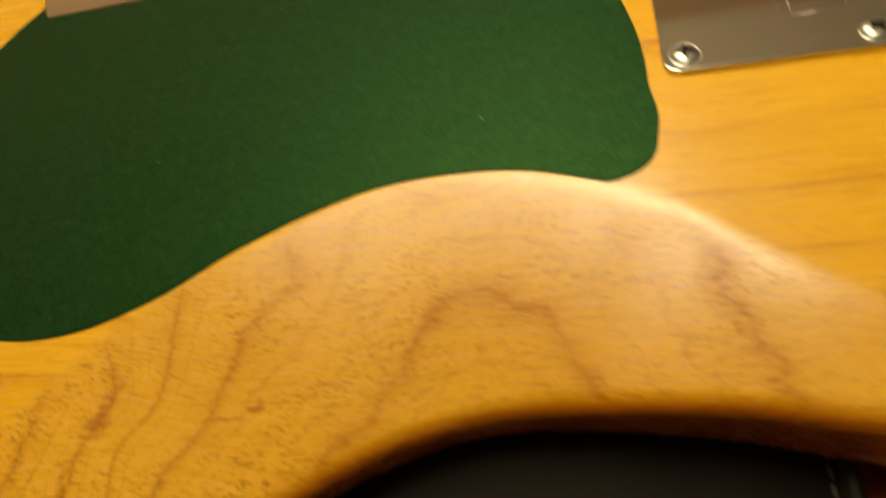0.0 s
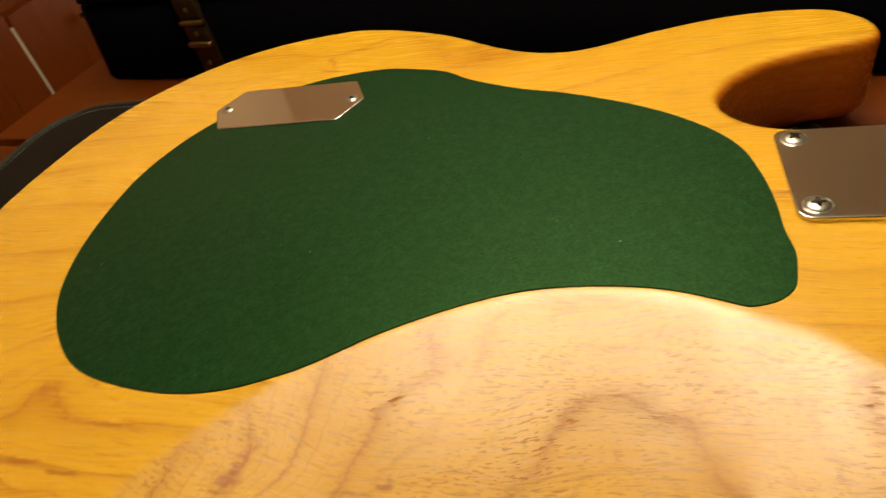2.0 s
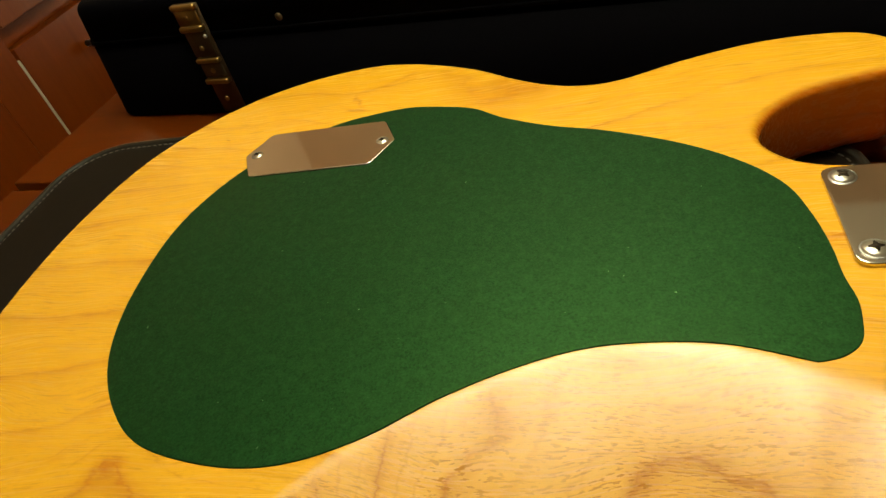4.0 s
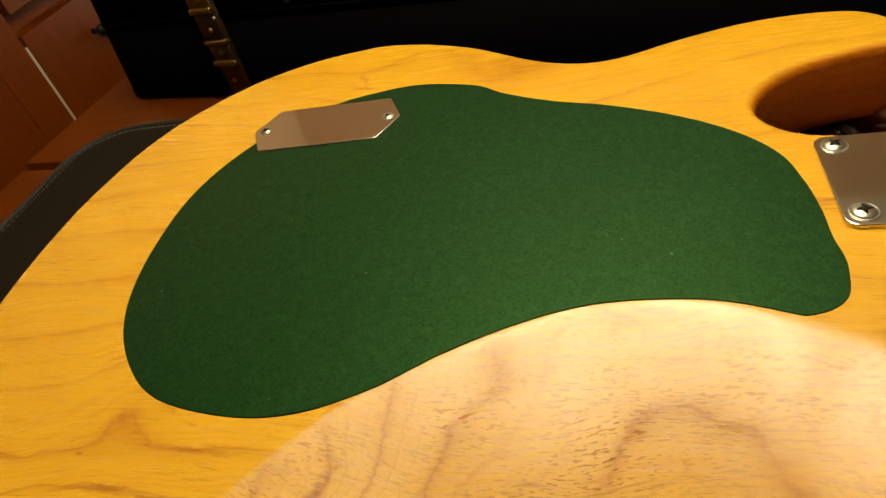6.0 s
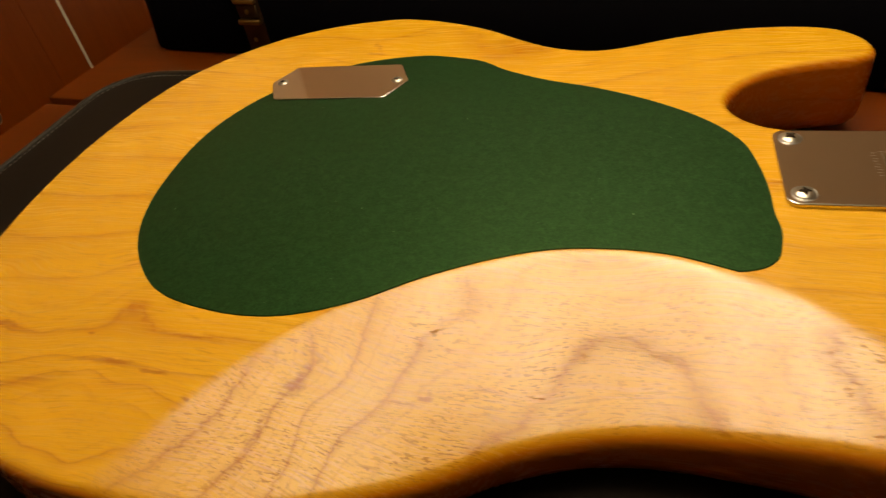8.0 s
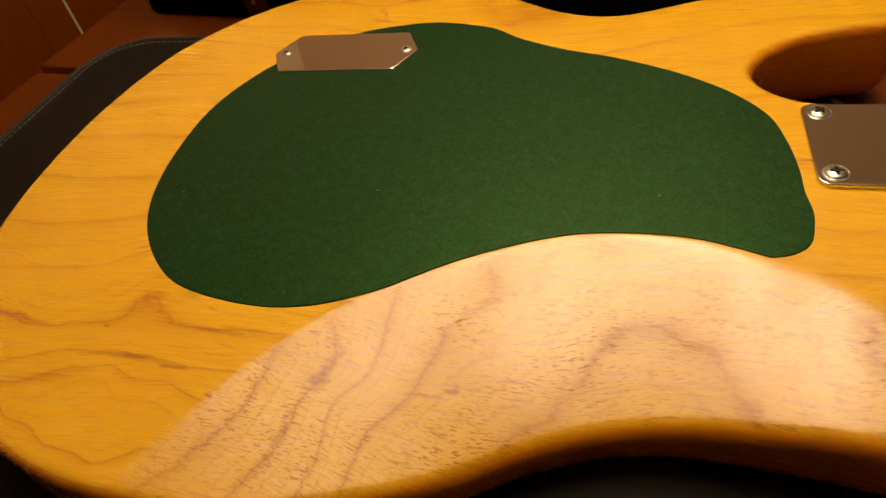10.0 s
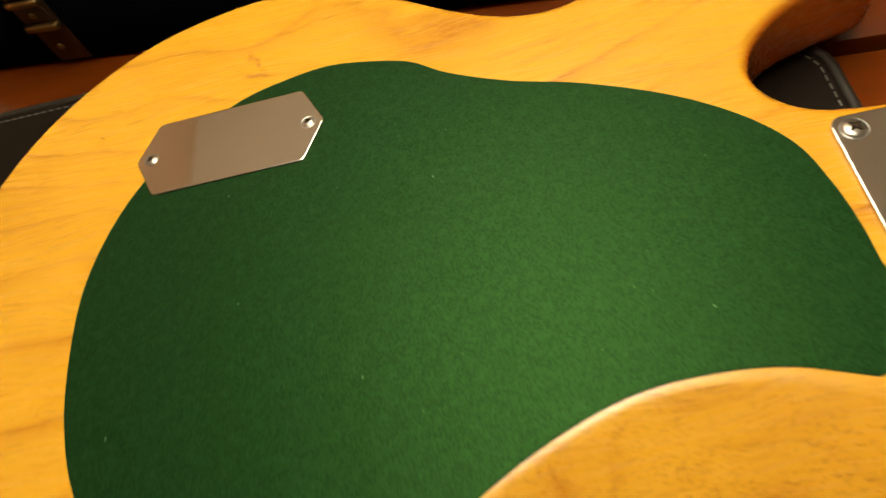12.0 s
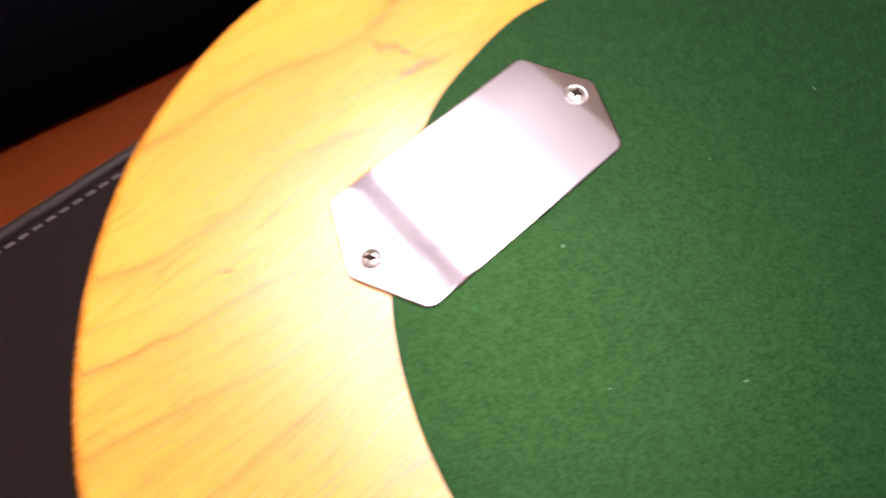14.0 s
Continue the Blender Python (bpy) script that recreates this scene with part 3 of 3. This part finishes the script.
def body_mesh():
    from mathutils import geometry
    loop = resample(curve_loop(OUTLINE + OUTLINE_NEAR, 10), 0.0030)
    nrm = outward(loop)
    n = len(loop)
    insets = [RIM * (1 - math.sin(a)) for a in (radians(d) for d in (90, 66, 48, 33, 20, 9))] + [RIM, RIM * 1.25]
    pts, z = [], []
    for d in insets:
        q = loop - nrm * d
        drop = 0.0 if d >= RIM else RIM - math.sqrt(max(0.0, RIM ** 2 - (RIM - d) ** 2))
        for p, c in zip(q, carve_depth(q)):
            pts.append(p)
            z.append(-c - drop)
    inner = loop - nrm * RIM * 1.25
    x0, y0 = loop.min(0)
    x1, y1 = loop.max(0)
    step = 0.0030
    gx, gy = np.meshgrid(np.arange(x0, x1, step), np.arange(y0, y1, step))
    grid = np.stack([gx.ravel(), gy.ravel()], 1)
    # two close rows of points keep the crease of the contour crisp
    crease = np.array([tuple(v) for v in curve_loop(CARVE, 6, closed=False)])
    crease = crease[crease[:, 0] < -0.03]
    grid = grid[segment_distance(grid, crease) > 0.0022]
    run = np.gradient(crease, axis=0)
    run /= np.linalg.norm(run, axis=1)[:, None]
    side = np.stack([-run[:, 1], run[:, 0]], 1)
    grid = np.concatenate([grid, crease + side * 0.0007, crease - side * 0.0007])
    ax, ay = inner[:, 0], inner[:, 1]
    bx, by = np.roll(ax, -1), np.roll(ay, -1)
    inside = np.zeros(len(grid), bool)
    for i in range(n):
        cross = ((ay[i] > grid[:, 1]) != (by[i] > grid[:, 1]))
        with np.errstate(divide="ignore", invalid="ignore"):
            hit_x = (bx[i] - ax[i]) * (grid[:, 1] - ay[i]) / (by[i] - ay[i]) + ax[i]
        inside ^= cross & (grid[:, 0] < hit_x)
    grid = grid[inside]
    far = np.full(len(grid), 9.0)
    for p in inner[::2]:
        far = np.minimum(far, np.linalg.norm(grid - p, axis=1))
    grid = grid[far > 0.0022]
    for p, c in zip(grid, carve_depth(grid)):
        pts.append(p)
        z.append(-c)
    edges = [(k * n + i, k * n + (i + 1) % n) for k in (0, len(insets) - 1) for i in range(n)]
    flat = geometry.delaunay_2d_cdt([Vector(p) for p in pts], edges, [list(range(n))], 1, 1e-7)
    verts2, faces2, origin = flat[0], flat[2], flat[3]
    bm = bmesh.new()
    made = [bm.verts.new((v[0], v[1], z[o[0]] if o else 0.0)) for v, o in zip(verts2, origin)]
    first = {}
    for i, o in enumerate(origin):
        for k in o:
            first[k] = made[i]
    for f in faces2:
        bm.faces.new([made[i] for i in f])
    rim = [first[i] for i in range(n)]
    last = rim
    for k, (inset, zz) in enumerate([(0.0, -THICK + 0.011), (0.0008, -THICK + 0.0068), (0.0032, -THICK + 0.0032), (0.0068, -THICK + 0.0008), (0.011, -THICK)]):
        q = loop - nrm * inset
        ring = [bm.verts.new((p[0], p[1], zz)) for p in q]
        for i in range(n):
            j = (i + 1) % n
            bm.faces.new((ring[i], ring[j], last[j], last[i]))
        last = ring
    bm.faces.new(last[::-1])
    bmesh.ops.recalc_face_normals(bm, faces=bm.faces)
    return bm


def rounded_plate(corners, radius, z0, z1, rim):
    """A plate with rounded corners and a rounded upper rim; corners in metres, anticlockwise."""
    loop = []
    n = len(corners)
    for i in range(n):
        p, c, q = (Vector(corners[(i + d) % n]) for d in (-1, 0, 1))
        a, b = (p - c).normalized(), (q - c).normalized()
        half = a.angle(b) / 2
        cut = radius / math.tan(half)
        s, e = c + a * cut, c + b * cut
        mid = c + (a + b).normalized() * (radius / math.sin(half))
        a0 = math.atan2(s.y - mid.y, s.x - mid.x)
        a1 = math.atan2(e.y - mid.y, e.x - mid.x)
        d = (a1 - a0 + math.pi) % (2 * math.pi) - math.pi
        for k in range(7):
            t = a0 + d * k / 6
            loop.append((mid.x + radius * math.cos(t), mid.y + radius * math.sin(t)))
    return slab(np.array(loop), z0, z1, rim, 4)


def screw_head(radius, height, cross, sink=0.0):
    """An oval-head screw with no recess cut; a separate dark cross stands in for it."""
    bm = bmesh.new()
    prof = [(radius, -0.0006), (radius, 0.0002), (radius * 0.93, height * 0.38), (radius * 0.75, height * 0.70), (radius * 0.5, height * 0.90), (radius * 0.25, height * 0.98)]
    seg = 28
    rings = [[bm.verts.new((r * math.cos(a), r * math.sin(a), z)) for a in (2 * math.pi * k / seg for k in range(seg))] for r, z in prof]
    for a, b in zip(rings, rings[1:]):
        for k in range(seg):
            bm.faces.new((a[k], a[(k + 1) % seg], b[(k + 1) % seg], b[k]))
    tip = bm.verts.new((0, 0, height))
    for k in range(seg):
        bm.faces.new((rings[-1][k], rings[-1][(k + 1) % seg], tip))
    bmesh.ops.recalc_face_normals(bm, faces=bm.faces)
    return bm


# solid cross raised over the head; its dark colour stands for the recess's shade
def dark_cross(size, width, top, sag):
    bm = bmesh.new()
    for turn in (0, 90):
        m = Matrix.Rotation(radians(turn), 4, "Z")
        pts = [(-size, -width * 0.35), (-size * 0.45, -width), (size * 0.45, -width), (size, -width * 0.35), (size, width * 0.35), (size * 0.45, width), (-size * 0.45, width), (-size, width * 0.35)]
        hi = [bm.verts.new(m @ Vector((x, y, top + 0.00010 - sag * (abs(x) / size) ** 2 + turn * 2e-7))) for x, y in pts]
        lo = [bm.verts.new(m @ Vector((x * 0.8, y * 0.8, top - 0.0009))) for x, y in pts]
        bm.faces.new(hi)
        for i in range(8):
            j = (i + 1) % 8
            bm.faces.new((hi[i], hi[j], lo[j], lo[i]))
    bmesh.ops.recalc_face_normals(bm, faces=bm.faces)
    return bm


def washer(r0, r1, h):
    """The dished cup that a screw head sits in."""
    bm = bmesh.new()
    seg = 28
    prof = [(r1, 0.0), (r1 * 0.97, h), (r1 * 0.90, h * 1.2), (r0, h * 0.3)]
    rings = [[bm.verts.new((r * math.cos(a), r * math.sin(a), z)) for a in (2 * math.pi * k / seg for k in range(seg))] for r, z in prof]
    for a, b in zip(rings, rings[1:]):
        for k in range(seg):
            bm.faces.new((a[k], a[(k + 1) % seg], b[(k + 1) % seg], b[k]))
    bmesh.ops.recalc_face_normals(bm, faces=bm.faces)
    return bm


def bass_guitar():
    e = thing("bass_guitar", pose(0, 0, 0), "natural ash bass guitar body lying face down on a mat", "bass guitar")
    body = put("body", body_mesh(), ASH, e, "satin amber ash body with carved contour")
    where = np.empty(len(body.data.vertices) * 3)
    body.data.vertices.foreach_get("co", where)
    depth = where.reshape(-1, 3)[:, 2]
    where = where.reshape(-1, 3)[:, :2]
    dip = np.clip(depth + carve_depth(where), -0.010, 0.0) * 330
    for name, values in (("ring_cut", ring_field(SLOPE_RINGS, where)), ("ring_flat", ring_field(FACE_RINGS, where) + dip), ("carved", np.clip(carve_depth(where) * 900, 0, 1))):
        body.data.attributes.new(name, "FLOAT", "POINT").data.foreach_set("value", values.astype(np.float32))
    felt = resample(curve_loop(FELT_EDGE, 8), 0.0025)
    put("felt_cover", slab(felt, -0.0004, 0.0005, 0.0002, 2), FELT, e, "dark green felt sheet glued on the back")

    x0, x1, y, up = -0.0060, 0.0575, 0.0254, 0.0015
    plate = put("neck_plate", rounded_plate([(x0, up - y), (x1, up - y), (x1, up + y), (x0, up + y)], 0.0045, 0.0002, 0.0019, 0.0005), NICKEL, e, "polished nickel neck plate")
    flat_shade(plate, 50)
    for sx in (0.0, 0.0508):
        for sy in (-0.01905, 0.01905):
            at = pose(sx + 0.0004, sy + up, 0.0019, 0, 0, 20 + 700 * sx + 900 * sy)
            put("screw_cup", washer(0.0038, 0.0047, 0.0003), CHROME, plate, at=at)
            put("screw", screw_head(0.0042, 0.0015, 0.0026), SCREW, plate, "cross-head steel screw", at=at)
            put("dark_cross", dark_cross(0.0024, 0.00072, 0.00172, 0.00032), CROSS_SHADE, plate, at=at)
    # stamped maker's mark: a plain frame and bars
    def engrave(w, d, cx, cy):
        put("stamped_line", box((w, d, 0.00004), (cx + 0.0004, cy + up, 0.00190), 0.0), STAMP, plate)
    engrave(0.0155, 0.00025, 0.0382, 0.0097)
    engrave(0.0155, 0.00025, 0.0382, -0.0084)
    engrave(0.00022, 0.0160, 0.0312, 0.0006)
    engrave(0.00022, 0.0150, 0.0463, 0.0006)
    for k in range(9):
        engrave(0.0019, 0.00022, 0.0282 - 0.0003 * (k % 2), 0.0088 - k * 0.0019)

    # the cover lies almost flush, turned a little on the body
    lie = pose(-0.2262, 0.0796, 0.0, 0, 0, 0.71)
    hexa = [(-0.0332, -0.0194), (0.0332, -0.0194), (0.0424, 0), (0.0332, 0.0194), (-0.0332, 0.0194), (-0.0424, 0)]
    cover = put("battery_cover", rounded_plate(hexa, 0.0035, -0.0004, 0.0012, 0.0006), NICKEL, e, "brushed nickel battery cover plate", at=lie)
    flat_shade(cover, 50)
    for sx in (-0.0354, 0.0354):
        at = pose(sx, 0, 0.0012, 0, 0, 25 if sx > 0 else 40)
        put("screw_cup", washer(0.0024, 0.0032, 0.00025), CHROME, cover, at=at)
        put("screw", screw_head(0.0026, 0.0008, 0.0016), SCREW, cover, "small cross-head steel screw", at=at)
        put("dark_cross", dark_cross(0.0016, 0.00055, 0.00095, 0.00014), CROSS_SHADE, cover, at=at)


bass_guitar()


# ---- the guitar case ----
def latch(parent, x):
    """A brass draw latch on the case's front: backplates, hinge bars and rivets."""
    root = put("latch", box((0.022, 0.0016, 0.086), (0, -0.0008, 0.044), 0.0005, 1), BRASS_DULL, parent, "worn brass draw latch", at=pose(x, 0.0, 0.003))
    def bar(z, w, h, d, mat=BRASS):
        put("latch_bar", box((w, d, h), (0, -d / 2 - 0.001, z), min(h, d) * 0.3, 2), mat, root)
    bar(0.0290, 0.0215, 0.0042, 0.0055)
    bar(0.0455, 0.0205, 0.0038, 0.0050)
    bar(0.0700, 0.0205, 0.0045, 0.0058)
    bar(0.0850, 0.0215, 0.0040, 0.0045)
    put("latch_plate", box((0.0195, 0.0016, 0.0105), (0, -0.0030, 0.0372), 0.0005, 1), BRASS_DULL, root)
    put("latch_plate", box((0.0195, 0.0018, 0.0190), (0, -0.0032, 0.0578), 0.0005, 1), BRASS_DULL, root)
    put("latch_tongue", box((0.0200, 0.0020, 0.0120), (0, -0.0036, 0.0770), 0.0008, 1), BRASS, root)
    for z in (0.014, 0.037, 0.055, 0.078):
        bm = bmesh.new()
        bmesh.ops.create_uvsphere(bm, u_segments=12, v_segments=6, radius=0.0020)
        bmesh.ops.scale(bm, vec=(1, 0.6, 1), verts=bm.verts)
        put("rivet", bm, BRASS, root, at=pose(0.0, -0.0040, z))
    bm = bmesh.new()
    bmesh.ops.create_uvsphere(bm, u_segments=12, v_segments=6, radius=0.0014)
    put("rivet", bm, CHROME, root, at=pose(0.0085, -0.0045, 0.0640))


def guitar_case():
    e = thing("guitar_case", pose(-0.4790, 0.2445, TABLE_Z, 0, 0, -9.5), "black hard guitar case with brass latches on the table", "guitar case")
    length, depth, low, high = 1.25, 0.36, 0.060, 0.0965
    def shell(z0, z1, rim=0.008):
        c = 0.022
        corners = [(0, 0), (length, 0), (length, depth), (0, depth)]
        return rounded_plate(corners, c, z0, z1, rim)
    bm = shell(-low, -0.0, 0.003)
    bmesh.ops.scale(bm, vec=(1, 1, -1), verts=bm.verts)
    bmesh.ops.recalc_face_normals(bm, faces=bm.faces)
    bmesh.ops.translate(bm, vec=(0, 0, 0.0012), verts=bm.verts)
    def splay(bm):
        for v in bm.verts:
            if v.co.x < 0.1:
                v.co.x -= 0.012 - 0.145 * v.co.z
        return bm
    put("bottom_shell", splay(bm), TOLEX, e)
    put("lid", splay(shell(low + 0.0075, high)), TOLEX, e)
    put("valance", splay(rounded_plate([(-0.001, -0.001), (length + 0.001, -0.001), (length + 0.001, depth + 0.001), (-0.001, depth + 0.001)], 0.023, low + 0.0055, low + 0.0080, 0.0008)), TOLEX, e)
    for x in (0.08, length - 0.08):
        for y in (0.06, depth - 0.06):
            put("foot", box((0.03, 0.03, 0.0014), (x, y, 0.0007), 0.0002, 1), TOLEX, e)
    for x in (0.119, 0.573, 1.05):
        latch(e, x)
    for x in (0.192, 0.500):
        bm = bmesh.new()
        bmesh.ops.create_uvsphere(bm, u_segments=12, v_segments=6, radius=0.0028)
        bmesh.ops.scale(bm, vec=(1, 0.5, 1), verts=bm.verts)
        put("stud", bm, BRASS_DULL, e, "small steel stud", at=pose(x, -0.0008, 0.074))


guitar_case()


# ---- the cabinet beside the table ----
def cabinet():
    floor_z = TABLE_Z - 0.75
    fx = -0.90
    e = thing("cabinet", pose(fx, 0.274, floor_z, 0, 0, 0), "red-brown wooden base cabinet with flat doors and drawers", "cabinet")
    flat_shade(put("carcass", box((0.36, 1.50, 0.78), (-0.20, 0.50, 0.50), 0.002), CABWOOD, e))
    flat_shade(put("plinth", box((0.32, 1.48, 0.11), (-0.20, 0.50, 0.055), 0.001), CABWOOD, e))
    flat_shade(put("worktop", box((0.42, 1.54, 0.035), (-0.19, 0.50, 0.9075), 0.004), TABLEWOOD, e))
    def front(name, y0, y1, z0, z1):
        ob = put(name, box((0.018, y1 - y0, z1 - z0), (0, 0, 0), 0.0009, 1), CABWOOD, e, at=pose(-0.010, (y0 + y1) / 2, (z0 + z1) / 2))
        flat_shade(ob)
        return ob
    def knob(door, y, z):
        bm = bmesh.new()
        prof = [(0.005, 0.0), (0.004, 0.010), (0.0095, 0.015), (0.0105, 0.020), (0.007, 0.024), (0.0, 0.025)]
        seg = 18
        rings = [[bm.verts.new((d, r * math.cos(a), r * math.sin(a))) for a in (2 * math.pi * k / seg for k in range(seg))] for r, d in prof]
        for a, b in zip(rings, rings[1:]):
            for k in range(seg):
                bm.faces.new((a[k], a[(k + 1) % seg], b[(k + 1) % seg], b[k]))
        bmesh.ops.remove_doubles(bm, verts=bm.verts, dist=1e-6)
        bmesh.ops.recalc_face_normals(bm, faces=bm.faces)
        put("knob", bm, KNOB, door, "dark bronze knob", at=pose(0.009, y, z))
    doors = [(-0.22, 0.2290, 0.724, 0.084, 0.613), (0.3000, 0.742, 0.713, 0.433, 0.658), (0.812, 1.23, 0.724, None, None)]
    for y0, y1, top, ky, kz in doors:
        d = front("door", y0, y1, 0.14, top)
        if ky is not None:
            knob(d, ky - (y0 + y1) / 2, kz - (0.14 + top) / 2)
    for y0, y1 in ((-0.22, 0.2330), (0.3060, 0.742), (0.812, 1.23)):
        front("drawer_front", y0, y1, 0.742, 0.875)
    for y0, y1 in ((0.2295, 0.2940), (0.744, 0.810)):
        front("stile", y0, y1, 0.12, 0.888)
    put("edge_strip", box((0.004, 0.0045, 0.555), (-0.003, 0.2970, 0.4200), 0.001, 1), STRIP, e, "pale strip between stile and door")


cabinet()


# ---- the lamp over the table ----
def strip_lamp():
    z = 0.60
    e = thing("strip_lamp", pose(-0.125, 0.185, z), "lit lamp of three frosted glass boxes over the table", "lamp")
    for x0, x1 in ((-0.310, -0.107), (-0.049, 0.003), (0.057, 0.330)):
        put("diffuser", box((x1 - x0, 0.66, 0.060), ((x0 + x1) / 2, 0, 0.030), 0.008), GLOW, e, "glowing frosted glass box")
    for x0, x1 in ((-0.107, -0.049), (0.003, 0.057)):
        flat_shade(put("spine", box((x1 - x0 - 0.001, 0.66, 0.050), ((x0 + x1) / 2, 0, 0.034), 0.002), ENAMEL, e, "grey enamelled spine"))
    flat_shade(put("cross_bar", box((0.63, 0.03, 0.012), (0.010, 0, 0.067), 0.002), HOUSING, e))
    for x in (-0.20, 0.20):
        put("hanger", box((0.008, 0.008, 1.62 - z - 0.073), (x, 0, 0.073 + (1.62 - z - 0.073) / 2), 0.001, 1), HOUSING, e)


strip_lamp()


# ---- unseen uplight added behind the table, to brighten the beige wall that both plates mirror ----
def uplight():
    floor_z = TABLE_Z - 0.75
    e = thing("added_uplight", pose(-0.30, 1.58, floor_z), "unseen uplight added to brighten the beige wall", "floor lamp")
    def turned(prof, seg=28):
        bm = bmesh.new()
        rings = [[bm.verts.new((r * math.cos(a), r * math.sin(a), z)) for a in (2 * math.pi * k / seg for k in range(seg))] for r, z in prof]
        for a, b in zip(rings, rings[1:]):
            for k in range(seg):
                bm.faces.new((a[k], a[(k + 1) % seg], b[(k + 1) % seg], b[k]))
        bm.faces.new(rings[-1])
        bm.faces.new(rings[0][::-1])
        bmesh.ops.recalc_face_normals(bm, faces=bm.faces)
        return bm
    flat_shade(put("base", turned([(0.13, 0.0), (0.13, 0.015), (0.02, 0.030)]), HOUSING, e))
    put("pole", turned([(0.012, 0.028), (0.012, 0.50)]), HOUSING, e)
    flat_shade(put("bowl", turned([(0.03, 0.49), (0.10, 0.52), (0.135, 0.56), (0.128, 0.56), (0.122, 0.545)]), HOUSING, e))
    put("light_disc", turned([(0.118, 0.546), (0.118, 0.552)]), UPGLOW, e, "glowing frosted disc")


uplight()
